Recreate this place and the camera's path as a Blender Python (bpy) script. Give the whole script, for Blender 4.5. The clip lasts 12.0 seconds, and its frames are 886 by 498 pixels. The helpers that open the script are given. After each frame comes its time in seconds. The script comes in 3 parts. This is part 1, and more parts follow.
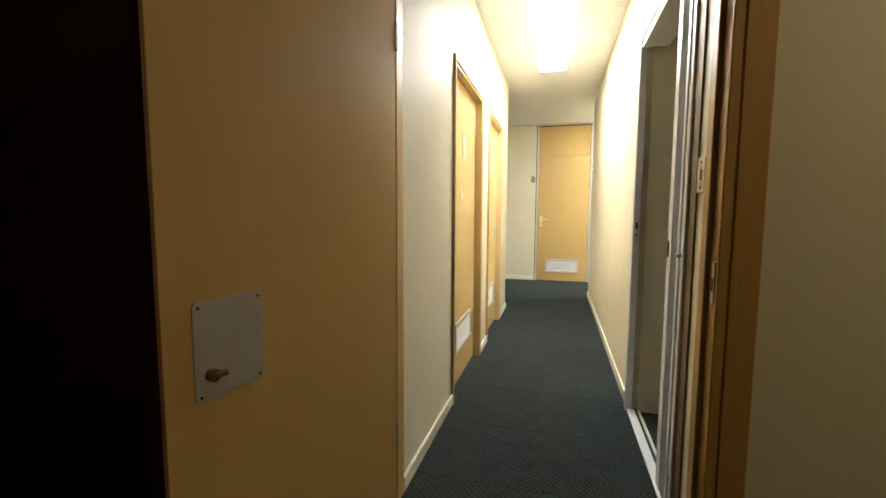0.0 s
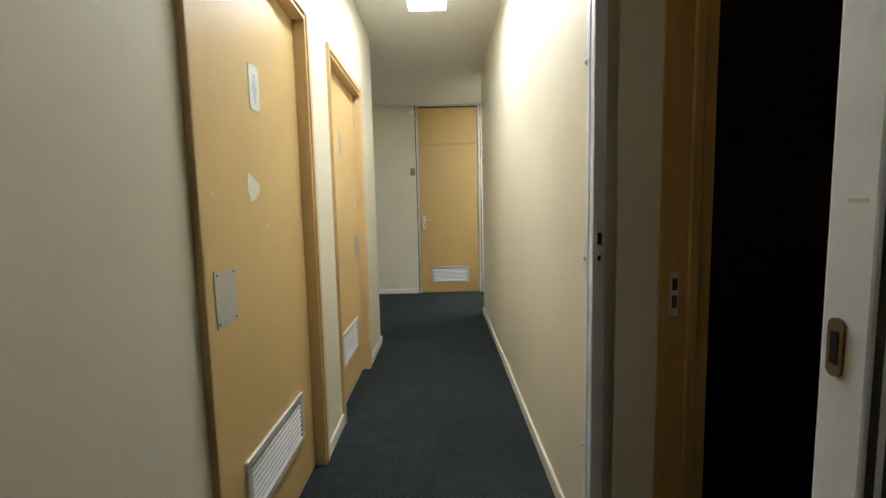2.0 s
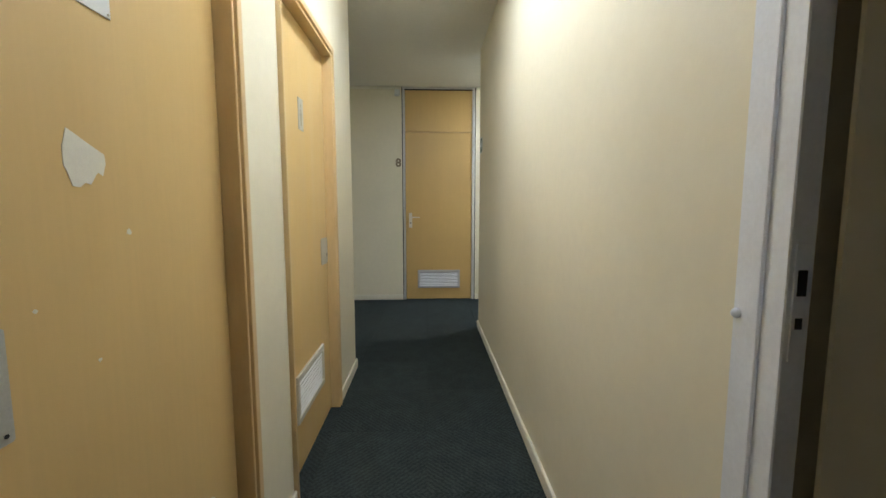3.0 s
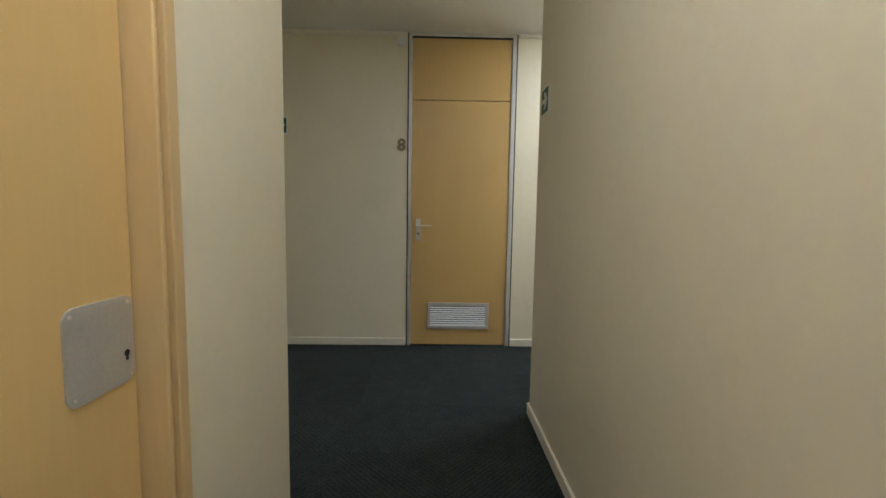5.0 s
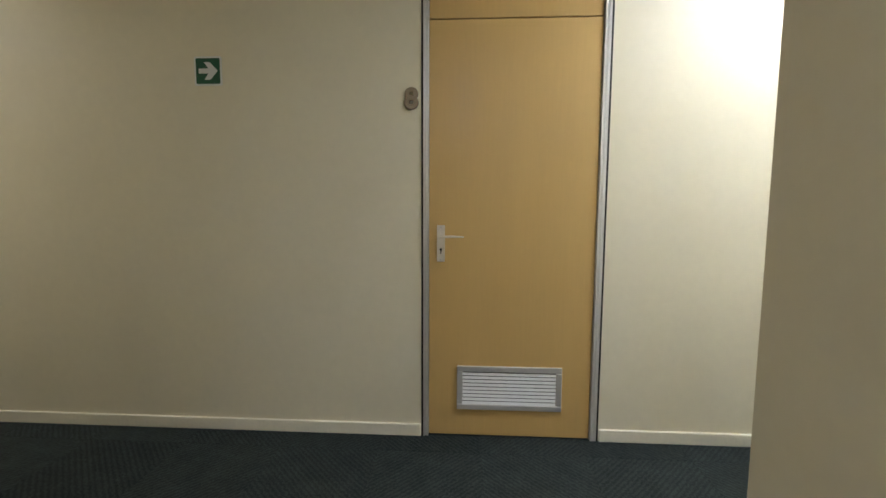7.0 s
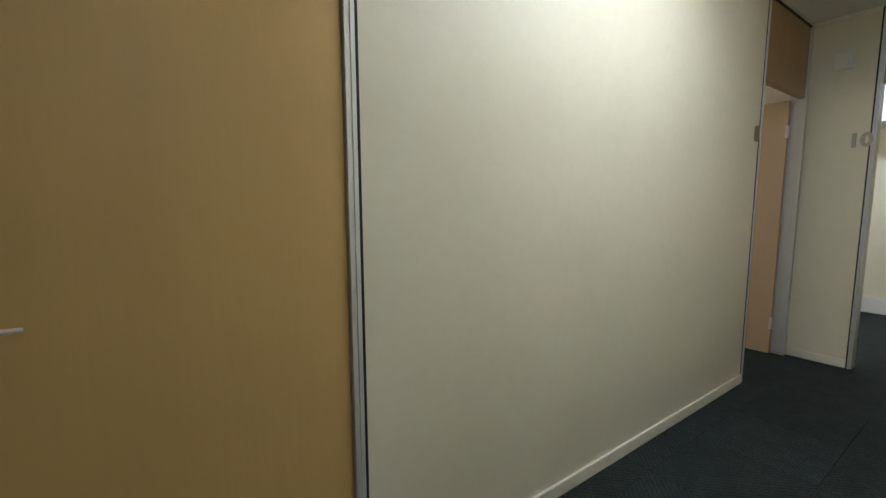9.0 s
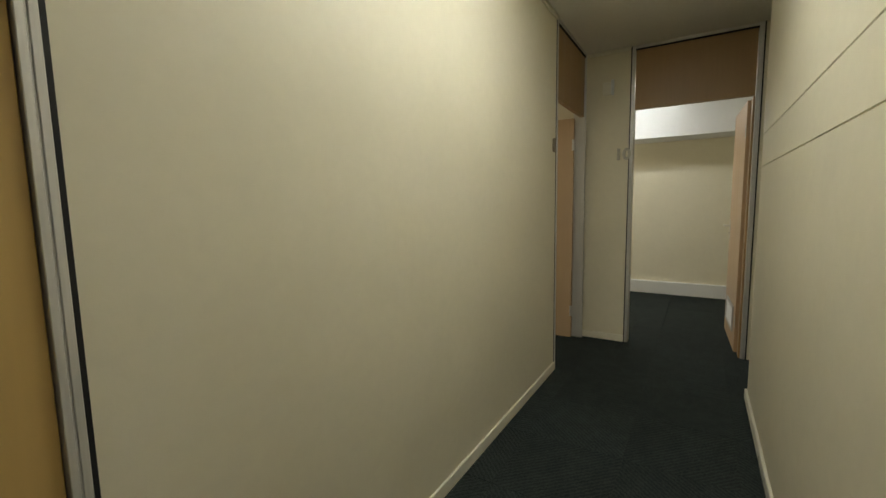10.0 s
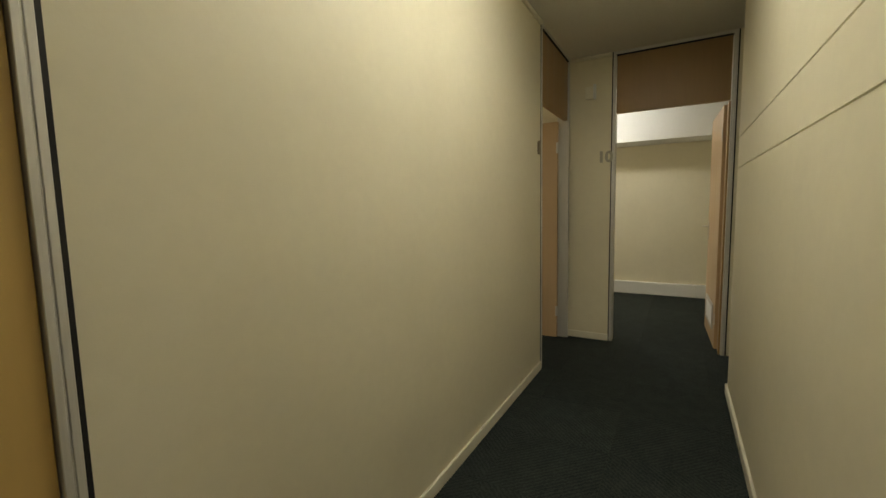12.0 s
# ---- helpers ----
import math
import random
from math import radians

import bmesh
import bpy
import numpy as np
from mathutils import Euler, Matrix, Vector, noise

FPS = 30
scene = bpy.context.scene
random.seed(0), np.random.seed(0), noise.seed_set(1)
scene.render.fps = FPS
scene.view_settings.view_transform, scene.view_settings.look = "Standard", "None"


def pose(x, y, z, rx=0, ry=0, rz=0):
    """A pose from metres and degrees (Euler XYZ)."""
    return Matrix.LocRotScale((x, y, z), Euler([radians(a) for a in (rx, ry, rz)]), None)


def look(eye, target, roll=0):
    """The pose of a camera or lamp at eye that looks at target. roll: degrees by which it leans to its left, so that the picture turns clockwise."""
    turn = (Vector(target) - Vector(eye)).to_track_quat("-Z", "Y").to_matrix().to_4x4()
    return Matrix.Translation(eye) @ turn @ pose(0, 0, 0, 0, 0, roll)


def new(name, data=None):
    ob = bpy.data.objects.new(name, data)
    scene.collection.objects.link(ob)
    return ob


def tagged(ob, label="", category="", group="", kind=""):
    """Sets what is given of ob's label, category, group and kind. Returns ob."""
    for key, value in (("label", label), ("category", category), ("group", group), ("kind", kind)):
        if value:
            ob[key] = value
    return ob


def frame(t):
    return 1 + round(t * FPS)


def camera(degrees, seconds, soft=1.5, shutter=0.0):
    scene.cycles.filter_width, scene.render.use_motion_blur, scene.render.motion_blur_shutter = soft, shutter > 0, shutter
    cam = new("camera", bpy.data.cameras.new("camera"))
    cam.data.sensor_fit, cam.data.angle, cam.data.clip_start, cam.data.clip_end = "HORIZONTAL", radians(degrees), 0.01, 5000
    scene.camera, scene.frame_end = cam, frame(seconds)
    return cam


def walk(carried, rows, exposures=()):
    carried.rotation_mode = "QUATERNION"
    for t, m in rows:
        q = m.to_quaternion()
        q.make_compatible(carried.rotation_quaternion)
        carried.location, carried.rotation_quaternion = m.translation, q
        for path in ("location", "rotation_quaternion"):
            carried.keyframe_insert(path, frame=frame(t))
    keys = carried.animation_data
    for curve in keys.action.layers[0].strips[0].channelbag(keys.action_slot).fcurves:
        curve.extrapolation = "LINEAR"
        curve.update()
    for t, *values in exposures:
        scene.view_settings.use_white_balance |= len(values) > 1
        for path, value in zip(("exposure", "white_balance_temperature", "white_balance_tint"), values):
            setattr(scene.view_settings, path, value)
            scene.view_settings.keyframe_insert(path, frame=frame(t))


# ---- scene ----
cam = camera(93.4, 12.0)
PATH = [
    (0, (0.335, -7.349, 1.168), (-0.19, -5.427, 0.992), 0.3),
    (0.5, (0.334, -6.989, 1.178), (0.096, -5.013, 0.986), -1.4),
    (1, (0.38, -6.633, 1.194), (0.167, -4.653, 1.002), -1.0),
    (1.5, (0.337, -6.276, 1.189), (0.144, -4.295, 1.002), -0.7),
    (2, (0.326, -5.945, 1.19), (0.323, -3.954, 1.003), -1.3),
    (2.5, (0.343, -5.634, 1.204), (0.378, -3.644, 1.005), -0.0),
    (3, (0.277, -5.282, 1.2), (0.35, -3.294, 0.993), 0.0),
    (3.2, (0.266, -5.134, 1.2), (0.358, -3.147, 0.991), -0.8),
    (5, (0.216, -3.59, 1.166), (0.251, -1.597, 0.992), 0.9),
    (5.5, (0.212, -3.182, 1.164), (0.207, -1.19, 0.991), 1.1),
    (6, (0.21, -2.812, 1.166), (0.198, -0.821, 0.98), 0.7),
    (6.5, (0.195, -2.459, 1.17), (0.08, -0.471, 0.984), 0.5),
    (6.7, (0.188, -2.311, 1.172), (0.049, -0.324, 0.988), 0.1),
    (8.3, (0.228, -1.37, 1.252), (0.843, 0.524, 1.066), -0.4),
    (8.5, (0.257, -1.283, 1.256), (1.042, 0.547, 1.068), -1.2),
    (9, (0.376, -1.099, 1.284), (1.528, 0.52, 1.061), -0.2),
    (9.5, (0.523, -0.986, 1.301), (1.916, 0.434, 1.093), -0.9),
    (10, (0.596, -0.938, 1.312), (2.289, 0.105, 1.097), -1.0),
    (10.5, (0.613, -0.941, 1.311), (2.424, -0.122, 1.089), -1.4),
    (11, (0.615, -0.956, 1.305), (2.484, -0.279, 1.085), -1.4),
    (11.5, (0.602, -0.96, 1.298), (2.475, -0.289, 1.089), -1.4),
    (12, (0.567, -0.932, 1.294), (2.298, 0.049, 1.097), -1.2),
]
walk(cam, [(t, look(eye, target, roll)) for t, eye, target, roll in PATH],
     exposures=((0, 1.15, 7500, 11), (0.5, 0.85, 7100, 11), (1, 0.45, 6500, 11), (1.5, 0.3, 6600, 10), (2, 0.15, 6600, 11), (3, -0.1, 6400, 11),
                (5, -0.46, 6700, 14), (5.5, -0.3, 6800, 14), (6, -0.05, 7000, 15), (6.5, 0.0, 6900, 15), (8.5, -1.0, 6600, 13), (9.0, -1.03, 6600, 12), (9.5, -1.13, 7100, 10),
                (10, -1.34, 8200, 8), (10.5, -1.4, 9300, 8), (12, -1.43, 9800, 8)))

# ---- world and large lights ----
world = bpy.data.worlds.new("sky")
scene.world = world
world.use_nodes = True
wn = world.node_tree.nodes
sky = wn.new("ShaderNodeTexSky")
sky.sky_type, sky.sun_disc = 'NISHITA', False
sky.sun_elevation, sky.sun_rotation = radians(40), radians(200)
world.node_tree.links.new(sky.outputs[0], wn["Background"].inputs[0])
wn["Background"].inputs[1].default_value = 0.1

# diffuser strengths: corridor, cross corridor, far branch, unseen lamp added in starting room, office
LAMP_A, LAMP_B, LAMP_C, FILL_S, LAMP_O = 23.0, 56.0, 18.0, 12.0, 40.0
WINDOW_A, WINDOW_B = 34.0, 26.0             # daylight in the two office windows, watts


def window_light(name, m, w, h, watts):
    l = bpy.data.lights.new(name, 'AREA')
    l.shape, l.size, l.size_y, l.energy, l.color = 'RECTANGLE', w, h, watts, (0.93, 0.97, 1.0)
    ob = new(name, l)
    ob.matrix_world = m
    return ob


window_light("daylight_a", pose(6.0, 2.44, 1.65, -90, 0, 0), 1.5, 1.2, WINDOW_A)
window_light("daylight_b", pose(3.6, 2.44, 1.65, -90, 0, 0), 1.1, 1.2, WINDOW_B)

# ---- materials ----


def mat(name, col, rough=0.6, metal=0.0, vary=0.06, scale=6.0, bump=0.0, bump_scale=120.0, stretch=(1, 1, 1),
        spec=0.5, random_obj=0.0, stain=None, stain_amount=0.0):
    m = bpy.data.materials.new(name)
    m.use_nodes = True
    n, l = m.node_tree.nodes, m.node_tree.links
    b = n["Principled BSDF"]
    b.inputs["Roughness"].default_value, b.inputs["Metallic"].default_value = rough, metal
    b.inputs["Specular IOR Level"].default_value = spec
    tc = n.new("ShaderNodeTexCoord")
    mp = n.new("ShaderNodeMapping")
    mp.inputs["Scale"].default_value = stretch
    l.new(tc.outputs["Object"], mp.inputs[0])
    t1, t2 = n.new("ShaderNodeTexNoise"), n.new("ShaderNodeTexNoise")
    t1.inputs["Scale"].default_value, t1.inputs["Detail"].default_value = scale, 6
    t2.inputs["Scale"].default_value, t2.inputs["Detail"].default_value = scale * 11, 4
    mixn = n.new("ShaderNodeMath")
    mixn.operation = 'MULTIPLY_ADD'
    mixn.inputs[1].default_value = 0.5
    for t in (t1, t2):
        l.new(mp.outputs[0], t.inputs["Vector"])
    l.new(t1.outputs["Fac"], mixn.inputs[0])
    half = n.new("ShaderNodeMath")
    half.operation = 'MULTIPLY'
    half.inputs[1].default_value = 0.5
    l.new(t2.outputs["Fac"], half.inputs[0])
    l.new(half.outputs[0], mixn.inputs[2])
    ramp = n.new("ShaderNodeMapRange")
    ramp.inputs["From Min"].default_value, ramp.inputs["From Max"].default_value = 0.3, 0.7
    ramp.inputs["To Min"].default_value, ramp.inputs["To Max"].default_value = 1 - vary, 1 + vary
    l.new(mixn.outputs[0], ramp.inputs["Value"])
    last = ramp.outputs[0]
    if random_obj:
        oi = n.new("ShaderNodeObjectInfo")
        r2 = n.new("ShaderNodeMapRange")
        r2.inputs["To Min"].default_value, r2.inputs["To Max"].default_value = 1 - random_obj, 1 + random_obj
        l.new(oi.outputs["Random"], r2.inputs["Value"])
        mm = n.new("ShaderNodeMath")
        mm.operation = 'MULTIPLY'
        l.new(last, mm.inputs[0])
        l.new(r2.outputs[0], mm.inputs[1])
        last = mm.outputs[0]
    vm = n.new("ShaderNodeVectorMath")
    vm.operation = 'SCALE'
    vm.inputs[0].default_value = col
    l.new(last, vm.inputs["Scale"])
    out = vm.outputs[0]
    if stain:
        sn = n.new("ShaderNodeTexNoise")
        sn.inputs["Scale"].default_value, sn.inputs["Detail"].default_value = 1.7, 8
        l.new(tc.outputs["Object"], sn.inputs["Vector"])
        sr = n.new("ShaderNodeMapRange")
        sr.inputs["From Min"].default_value, sr.inputs["From Max"].default_value = 0.5, 0.75
        sr.inputs["To Max"].default_value = stain_amount
        l.new(sn.outputs["Fac"], sr.inputs["Value"])
        mx = n.new("ShaderNodeMix")
        mx.data_type = 'RGBA'
        l.new(sr.outputs[0], mx.inputs["Factor"])
        l.new(out, mx.inputs[6])
        mx.inputs[7].default_value = (*stain, 1)
        out = mx.outputs[2]
    l.new(out, b.inputs["Base Color"])
    rr = n.new("ShaderNodeMapRange")
    rr.inputs["From Min"].default_value, rr.inputs["From Max"].default_value = 0.3, 0.7
    rr.inputs["To Min"].default_value, rr.inputs["To Max"].default_value = max(rough - 0.08, 0.05), min(rough + 0.08, 1)
    l.new(t1.outputs["Fac"], rr.inputs["Value"])
    l.new(rr.outputs[0], b.inputs["Roughness"])
    if bump:
        bn = n.new("ShaderNodeTexNoise")
        bn.inputs["Scale"].default_value, bn.inputs["Detail"].default_value = bump_scale, 3
        l.new(mp.outputs[0], bn.inputs["Vector"])
        bp = n.new("ShaderNodeBump")
        bp.inputs["Strength"].default_value, bp.inputs["Distance"].default_value = bump, 0.004
        l.new(bn.outputs["Fac"], bp.inputs["Height"])
        l.new(bp.outputs[0], b.inputs["Normal"])
    return m


M_WALL = mat("cream_wall_paint", (0.79, 0.73, 0.565), 0.5, vary=0.03, scale=2.0, bump=0.07, bump_scale=90, spec=0.35,
             stain=(0.68, 0.62, 0.47), stain_amount=0.35)
M_TRIM = mat("cream_gloss_paint", (0.82, 0.78, 0.65), 0.35, vary=0.05, scale=5, bump=0.05)
M_CEIL = mat("white_ceiling_paint", (0.80, 0.78, 0.72), 0.85, vary=0.03, scale=3, bump=0.25, bump_scale=160)
M_VENEER = mat("beech_veneer", (0.61, 0.405, 0.155), 0.36, vary=0.035, scale=7, stretch=(1.0, 1.0, 0.06), bump=0.02, bump_scale=60, spec=0.4,
               stain=(0.52, 0.34, 0.135), stain_amount=0.35)
M_PALE = mat("pale_beech_veneer", (0.70, 0.485, 0.205), 0.38, vary=0.04, scale=7, stretch=(1.0, 1.0, 0.06), bump=0.02, bump_scale=60, spec=0.4,
             stain=(0.60, 0.40, 0.15), stain_amount=0.35)
M_TRANSOM = mat("dark_beech_veneer", (0.36, 0.220, 0.098), 0.4, vary=0.06, scale=7, stretch=(1.0, 1.0, 0.06), bump=0.02, bump_scale=60)
# Beech veneer with the pinkish cast of daylight put into its colour.
M_DAYLIT = mat("daylit_beech_veneer", (0.54, 0.37, 0.225), 0.4, vary=0.04, scale=7, stretch=(1.0, 1.0, 0.06), bump=0.02, bump_scale=60)
M_FRAME = mat("tan_frame_paint", (0.68, 0.485, 0.24), 0.42, vary=0.06, scale=6, bump=0.06, stretch=(1, 1, 0.2))
M_EDGE = mat("dark_timber_edge", (0.17, 0.07, 0.03), 0.5, vary=0.2, scale=9, stretch=(1, 1, 0.05), bump=0.05)
M_TIMBER = mat("brown_timber", (0.52, 0.305, 0.095), 0.45, vary=0.18, scale=8, stretch=(1, 1, 0.05), bump=0.06, bump_scale=70)
# Brown lining board; also shade painted onto starting room and store walls.
M_LINING_SHADE = mat("dark_brown_board_and_shade", (0.19, 0.115, 0.055), 0.5, vary=0.15, scale=8, stretch=(1, 1, 0.05))
M_PULL = mat("tarnished_brass", (0.19, 0.135, 0.07), 0.4, metal=0.5, vary=0.2, scale=40)
M_ALU = mat("brushed_aluminium", (0.68, 0.67, 0.64), 0.38, metal=0.45, vary=0.08, scale=14, stretch=(1, 1, 0.05))
M_GASKET = mat("black_rubber_gasket", (0.012, 0.011, 0.01), 0.7, vary=0.2)
M_STEEL = mat("satin_steel_plate", (0.56, 0.55, 0.52), 0.42, metal=0.5, vary=0.1, scale=20, bump=0.02)
M_HANDLE = mat("worn_nickel", (0.74, 0.69, 0.60), 0.36, metal=0.35, vary=0.12, scale=40)
M_GRILLE = mat("grey_aluminium_grille", (0.58, 0.57, 0.56), 0.42, metal=0.5, vary=0.06, scale=20)
M_PALEMETAL = mat("pale_aluminium_grille", (0.72, 0.69, 0.62), 0.42, metal=0.3, vary=0.06, scale=20)
M_SLAT = mat("white_enamel_slat", (0.80, 0.81, 0.83), 0.4, vary=0.05, scale=30)
M_WHITE = mat("white_enamel", (0.78, 0.81, 0.87), 0.35, vary=0.06, scale=12, bump=0.03, stain=(0.55, 0.53, 0.5), stain_amount=0.25)
M_PLASTIC = mat("cream_plastic", (0.72, 0.68, 0.55), 0.4, vary=0.04, scale=30)
M_PAPER = mat("white_sign_plastic", (0.78, 0.79, 0.76), 0.4, vary=0.03, scale=30)
M_GREEN = mat("dark_green_sign", (0.012, 0.095, 0.045), 0.4, vary=0.08, scale=30)
M_PRINT = mat("pale_blue_grey_print", (0.55, 0.62, 0.65), 0.5, vary=0.05, scale=30)
M_DARK = mat("dark_opening", (0.015, 0.014, 0.013), 0.8, vary=0.1)
M_BRASS = mat("brass_digit", (0.26, 0.205, 0.135), 0.38, metal=0.65, vary=0.2, scale=40)
M_NICKEL = mat("pale_nickel", (0.44, 0.41, 0.33), 0.4, metal=0.3, vary=0.15, scale=40)
M_PATCH = mat("bare_filler", (0.78, 0.74, 0.62), 0.7, vary=0.06, scale=40)
M_SLAB = mat("carpet_backing", (0.012, 0.013, 0.013), 0.95, vary=0.2)
M_OFFICE = mat("white_office_paint", (0.82, 0.82, 0.80), 0.6, vary=0.02, scale=3, bump=0.1)


def carpet_material():
    m = mat("ribbed_carpet_tile", (0.029, 0.037, 0.036), 0.95, vary=0.45, scale=9, spec=0.15, random_obj=0.12)
    n, l = m.node_tree.nodes, m.node_tree.links
    tc, wave, bp = n.new("ShaderNodeTexCoord"), n.new("ShaderNodeTexWave"), n.new("ShaderNodeBump")
    wave.wave_type, wave.bands_direction = 'BANDS', 'DIAGONAL'
    wave.inputs["Scale"].default_value, wave.inputs["Distortion"].default_value = 21, 5.0
    wave.inputs["Detail"].default_value, wave.inputs["Detail Scale"].default_value = 3, 3
    fz = n.new("ShaderNodeTexNoise")
    fz.inputs["Scale"].default_value, fz.inputs["Detail"].default_value = 260, 4
    add = n.new("ShaderNodeMath")
    add.operation = 'ADD'
    l.new(tc.outputs["Object"], wave.inputs["Vector"])
    l.new(tc.outputs["Object"], fz.inputs["Vector"])
    l.new(wave.outputs["Fac"], add.inputs[0])
    l.new(fz.outputs["Fac"], add.inputs[1])
    bp.inputs["Strength"].default_value, bp.inputs["Distance"].default_value = 0.6, 0.004
    l.new(add.outputs[0], bp.inputs["Height"])
    l.new(bp.outputs[0], n["Principled BSDF"].inputs["Normal"])
    # pile tips are paler than the grooves between the ribs
    src = n["Principled BSDF"].inputs["Base Color"].links[0].from_socket
    rg = n.new("ShaderNodeMapRange")
    rg.inputs["From Max"].default_value = 2.0
    rg.inputs["To Min"].default_value, rg.inputs["To Max"].default_value = 0.5, 1.5
    l.new(add.outputs[0], rg.inputs["Value"])
    sc = n.new("ShaderNodeVectorMath")
    sc.operation = 'SCALE'
    l.new(src, sc.inputs[0])
    l.new(rg.outputs[0], sc.inputs["Scale"])
    l.new(sc.outputs[0], n["Principled BSDF"].inputs["Base Color"])
    return m


M_CARPET = carpet_material()


def glow(name, strength, col=(0.93, 0.97, 1.0)):
    m = bpy.data.materials.new(name)
    m.use_nodes = True
    b = m.node_tree.nodes["Principled BSDF"]
    b.inputs["Base Color"].default_value = (0.8, 0.8, 0.8, 1)
    b.inputs["Emission Color"].default_value = (*col, 1)
    b.inputs["Emission Strength"].default_value = strength
    return m


M_GLOW_A, M_GLOW_B, M_GLOW_C = glow("lit_diffuser", LAMP_A, (0.88, 0.97, 1.08)), glow("lit_diffuser_cross", LAMP_B, (0.84, 0.96, 1.12)), glow("lit_diffuser_branch", LAMP_C)
M_GLOW_R = glow("lit_diffuser_rim", LAMP_A * 0.08, (0.88, 0.97, 1.08))
M_GLOW_O = glow("lit_office_tube", LAMP_O, (0.82, 0.95, 1.15))
M_FILL_S = glow("warm_fill_diffuser", FILL_S, (1.0, 0.84, 0.55))
glass = bpy.data.materials.new("window_glass")
glass.use_nodes = True
gb = glass.node_tree.nodes["Principled BSDF"]
gb.inputs["Transmission Weight"].default_value, gb.inputs["Roughness"].default_value = 1.0, 0.02

# ---- builders ----


def box(bm, x0, x1, y0, y1, z0, z1, bevel=0.0, segments=1):
    vs = [bm.verts.new((x, y, z)) for x in (x0, x1) for y in (y0, y1) for z in (z0, z1)]
    fs = [bm.faces.new([vs[i] for i in f]) for f in
          ((0, 1, 3, 2), (4, 6, 7, 5), (0, 4, 5, 1), (2, 3, 7, 6), (0, 2, 6, 4), (1, 5, 7, 3))]
    if bevel:
        es = {e for f in fs for e in f.edges}
        bmesh.ops.bevel(bm, geom=list(es), offset=bevel, segments=segments, affect='EDGES', profile=0.5)
    return bm


def boxes(*rows, bevel=0.0, segments=1):
    bm = bmesh.new()
    for r in rows:
        box(bm, *r, bevel=bevel, segments=segments)
    return bm


def rod(bm, a, b, r, n=16, r2=None):
    a, b = Vector(a), Vector(b)
    q = (b - a).to_track_quat("Z", "Y").to_matrix().to_4x4()
    bmesh.ops.create_cone(bm, cap_ends=True, segments=n, radius1=r, radius2=r if r2 is None else r2, depth=(b - a).length,
                          matrix=Matrix.Translation((a + b) / 2) @ q)
    return bm


def part(name, bm, material, parent=None, label=""):
    me = bpy.data.meshes.new(name)
    bmesh.ops.recalc_face_normals(bm, faces=bm.faces)
    bm.to_mesh(me)
    bm.free()
    me.materials.append(material)
    ob = new(name, me)
    if parent:
        ob.parent = parent
    return tagged(ob, label)


def thing(name, label, category, m=None, group="", kind=""):
    ob = new(name)
    ob.empty_display_size = 0.1
    if m:
        ob.matrix_world = m
    return tagged(ob, label, category, group, kind)


def structure(name, bm, material, label, category):
    return tagged(part(name, bm, material), label, category, "", "structure")


def prism(bm, pts, y0, y1):
    """A flat outline in x, z, given thickness along y."""
    a = [bm.verts.new((x, y0, z)) for x, z in pts]
    b = [bm.verts.new((x, y1, z)) for x, z in pts]
    bm.faces.new(a)
    bm.faces.new(b[::-1])
    for i in range(len(pts)):
        j = (i + 1) % len(pts)
        bm.faces.new((a[j], a[i], b[i], b[j]))
    return bm


def rounded(w, h, r, n=5):
    pts = []
    for cx, cz, a0 in ((w - r, h - r, 0), (r, h - r, 90), (r, r, 180), (w - r, r, 270)):
        for i in range(n + 1):
            a = radians(a0 + 90 * i / n)
            pts.append((cx + r * math.cos(a), cz + r * math.sin(a)))
    return pts


# ---- dimensions of the place ----
H = 2.64                 # ceiling
XL, XR = -0.262, 0.776   # first corridor, wall faces
YE = -2.255              # first corridor, end of its left wall
YR = -1.25               # cross corridor, right wall face
XE = 4.70                # end wall of the cross corridor
YD = -5.90               # partition with the entrance door
LEAF_X = -0.30           # faces of the washroom doors
D1 = (-4.93, -4.04)
D2 = (-3.66, -2.84)
DT = 2.05
T = 0.12

# ---- structure ----
ceiling_bm = boxes((-5.2, 7.4, -9.3, 2.7, H, H + 0.12))
structure("ceiling", ceiling_bm, M_CEIL, "off-white painted flat ceiling", "ceiling")

structure("wall_left", boxes(
    (XL - T, XL, YD + 0.10, D1[0] - 0.02, -0.02, H), (XL - T, XL, D1[1], D2[0] - 0.02, -0.02, H), (XL - T, XL, D2[1], YE, -0.02, H),
    (XL - T, XL, D1[0] - 0.02, D1[1], DT, H), (XL - T, XL, D2[0] - 0.02, D2[1], DT, H)), M_WALL,
    "cream painted corridor wall with two washroom doors", "wall")
# recess beside the corridor's end, then the branch at the width of the cross corridor
BX, BY = -1.262, -1.19
structure("wall_recess_back", boxes((BX - T, XL - T, YE - T, YE, -0.02, H)), M_WALL, "cream painted back wall of the recess", "wall")
structure("wall_recess_side", boxes((BX - T, BX, YE, BY - T, -0.02, H)), M_WALL, "cream painted side wall of the recess", "wall")
structure("wall_branch", boxes((-5.2, BX, BY - T, BY, -0.02, H)), M_WALL, "cream painted wall of the side branch", "wall")
structure("wall_branch_end", boxes((-5.2, -5.08, BY, 0.0, -0.02, H)), M_WALL, "cream painted wall closing the branch", "wall")
OP = (-5.685, -4.75)      # opening with the folding door
OPF = OP[1] + 0.028       # its white frame on the far side
structure("wall_right", boxes(
    (XR, XR + T, OPF, YR, -0.02, H), (XR, XR + T, OP[0], OPF, 2.12, H),
    (XR, XR + T, YD + 0.02, OP[0], -0.02, H)), M_WALL, "cream painted corridor wall beside a folding door", "wall")
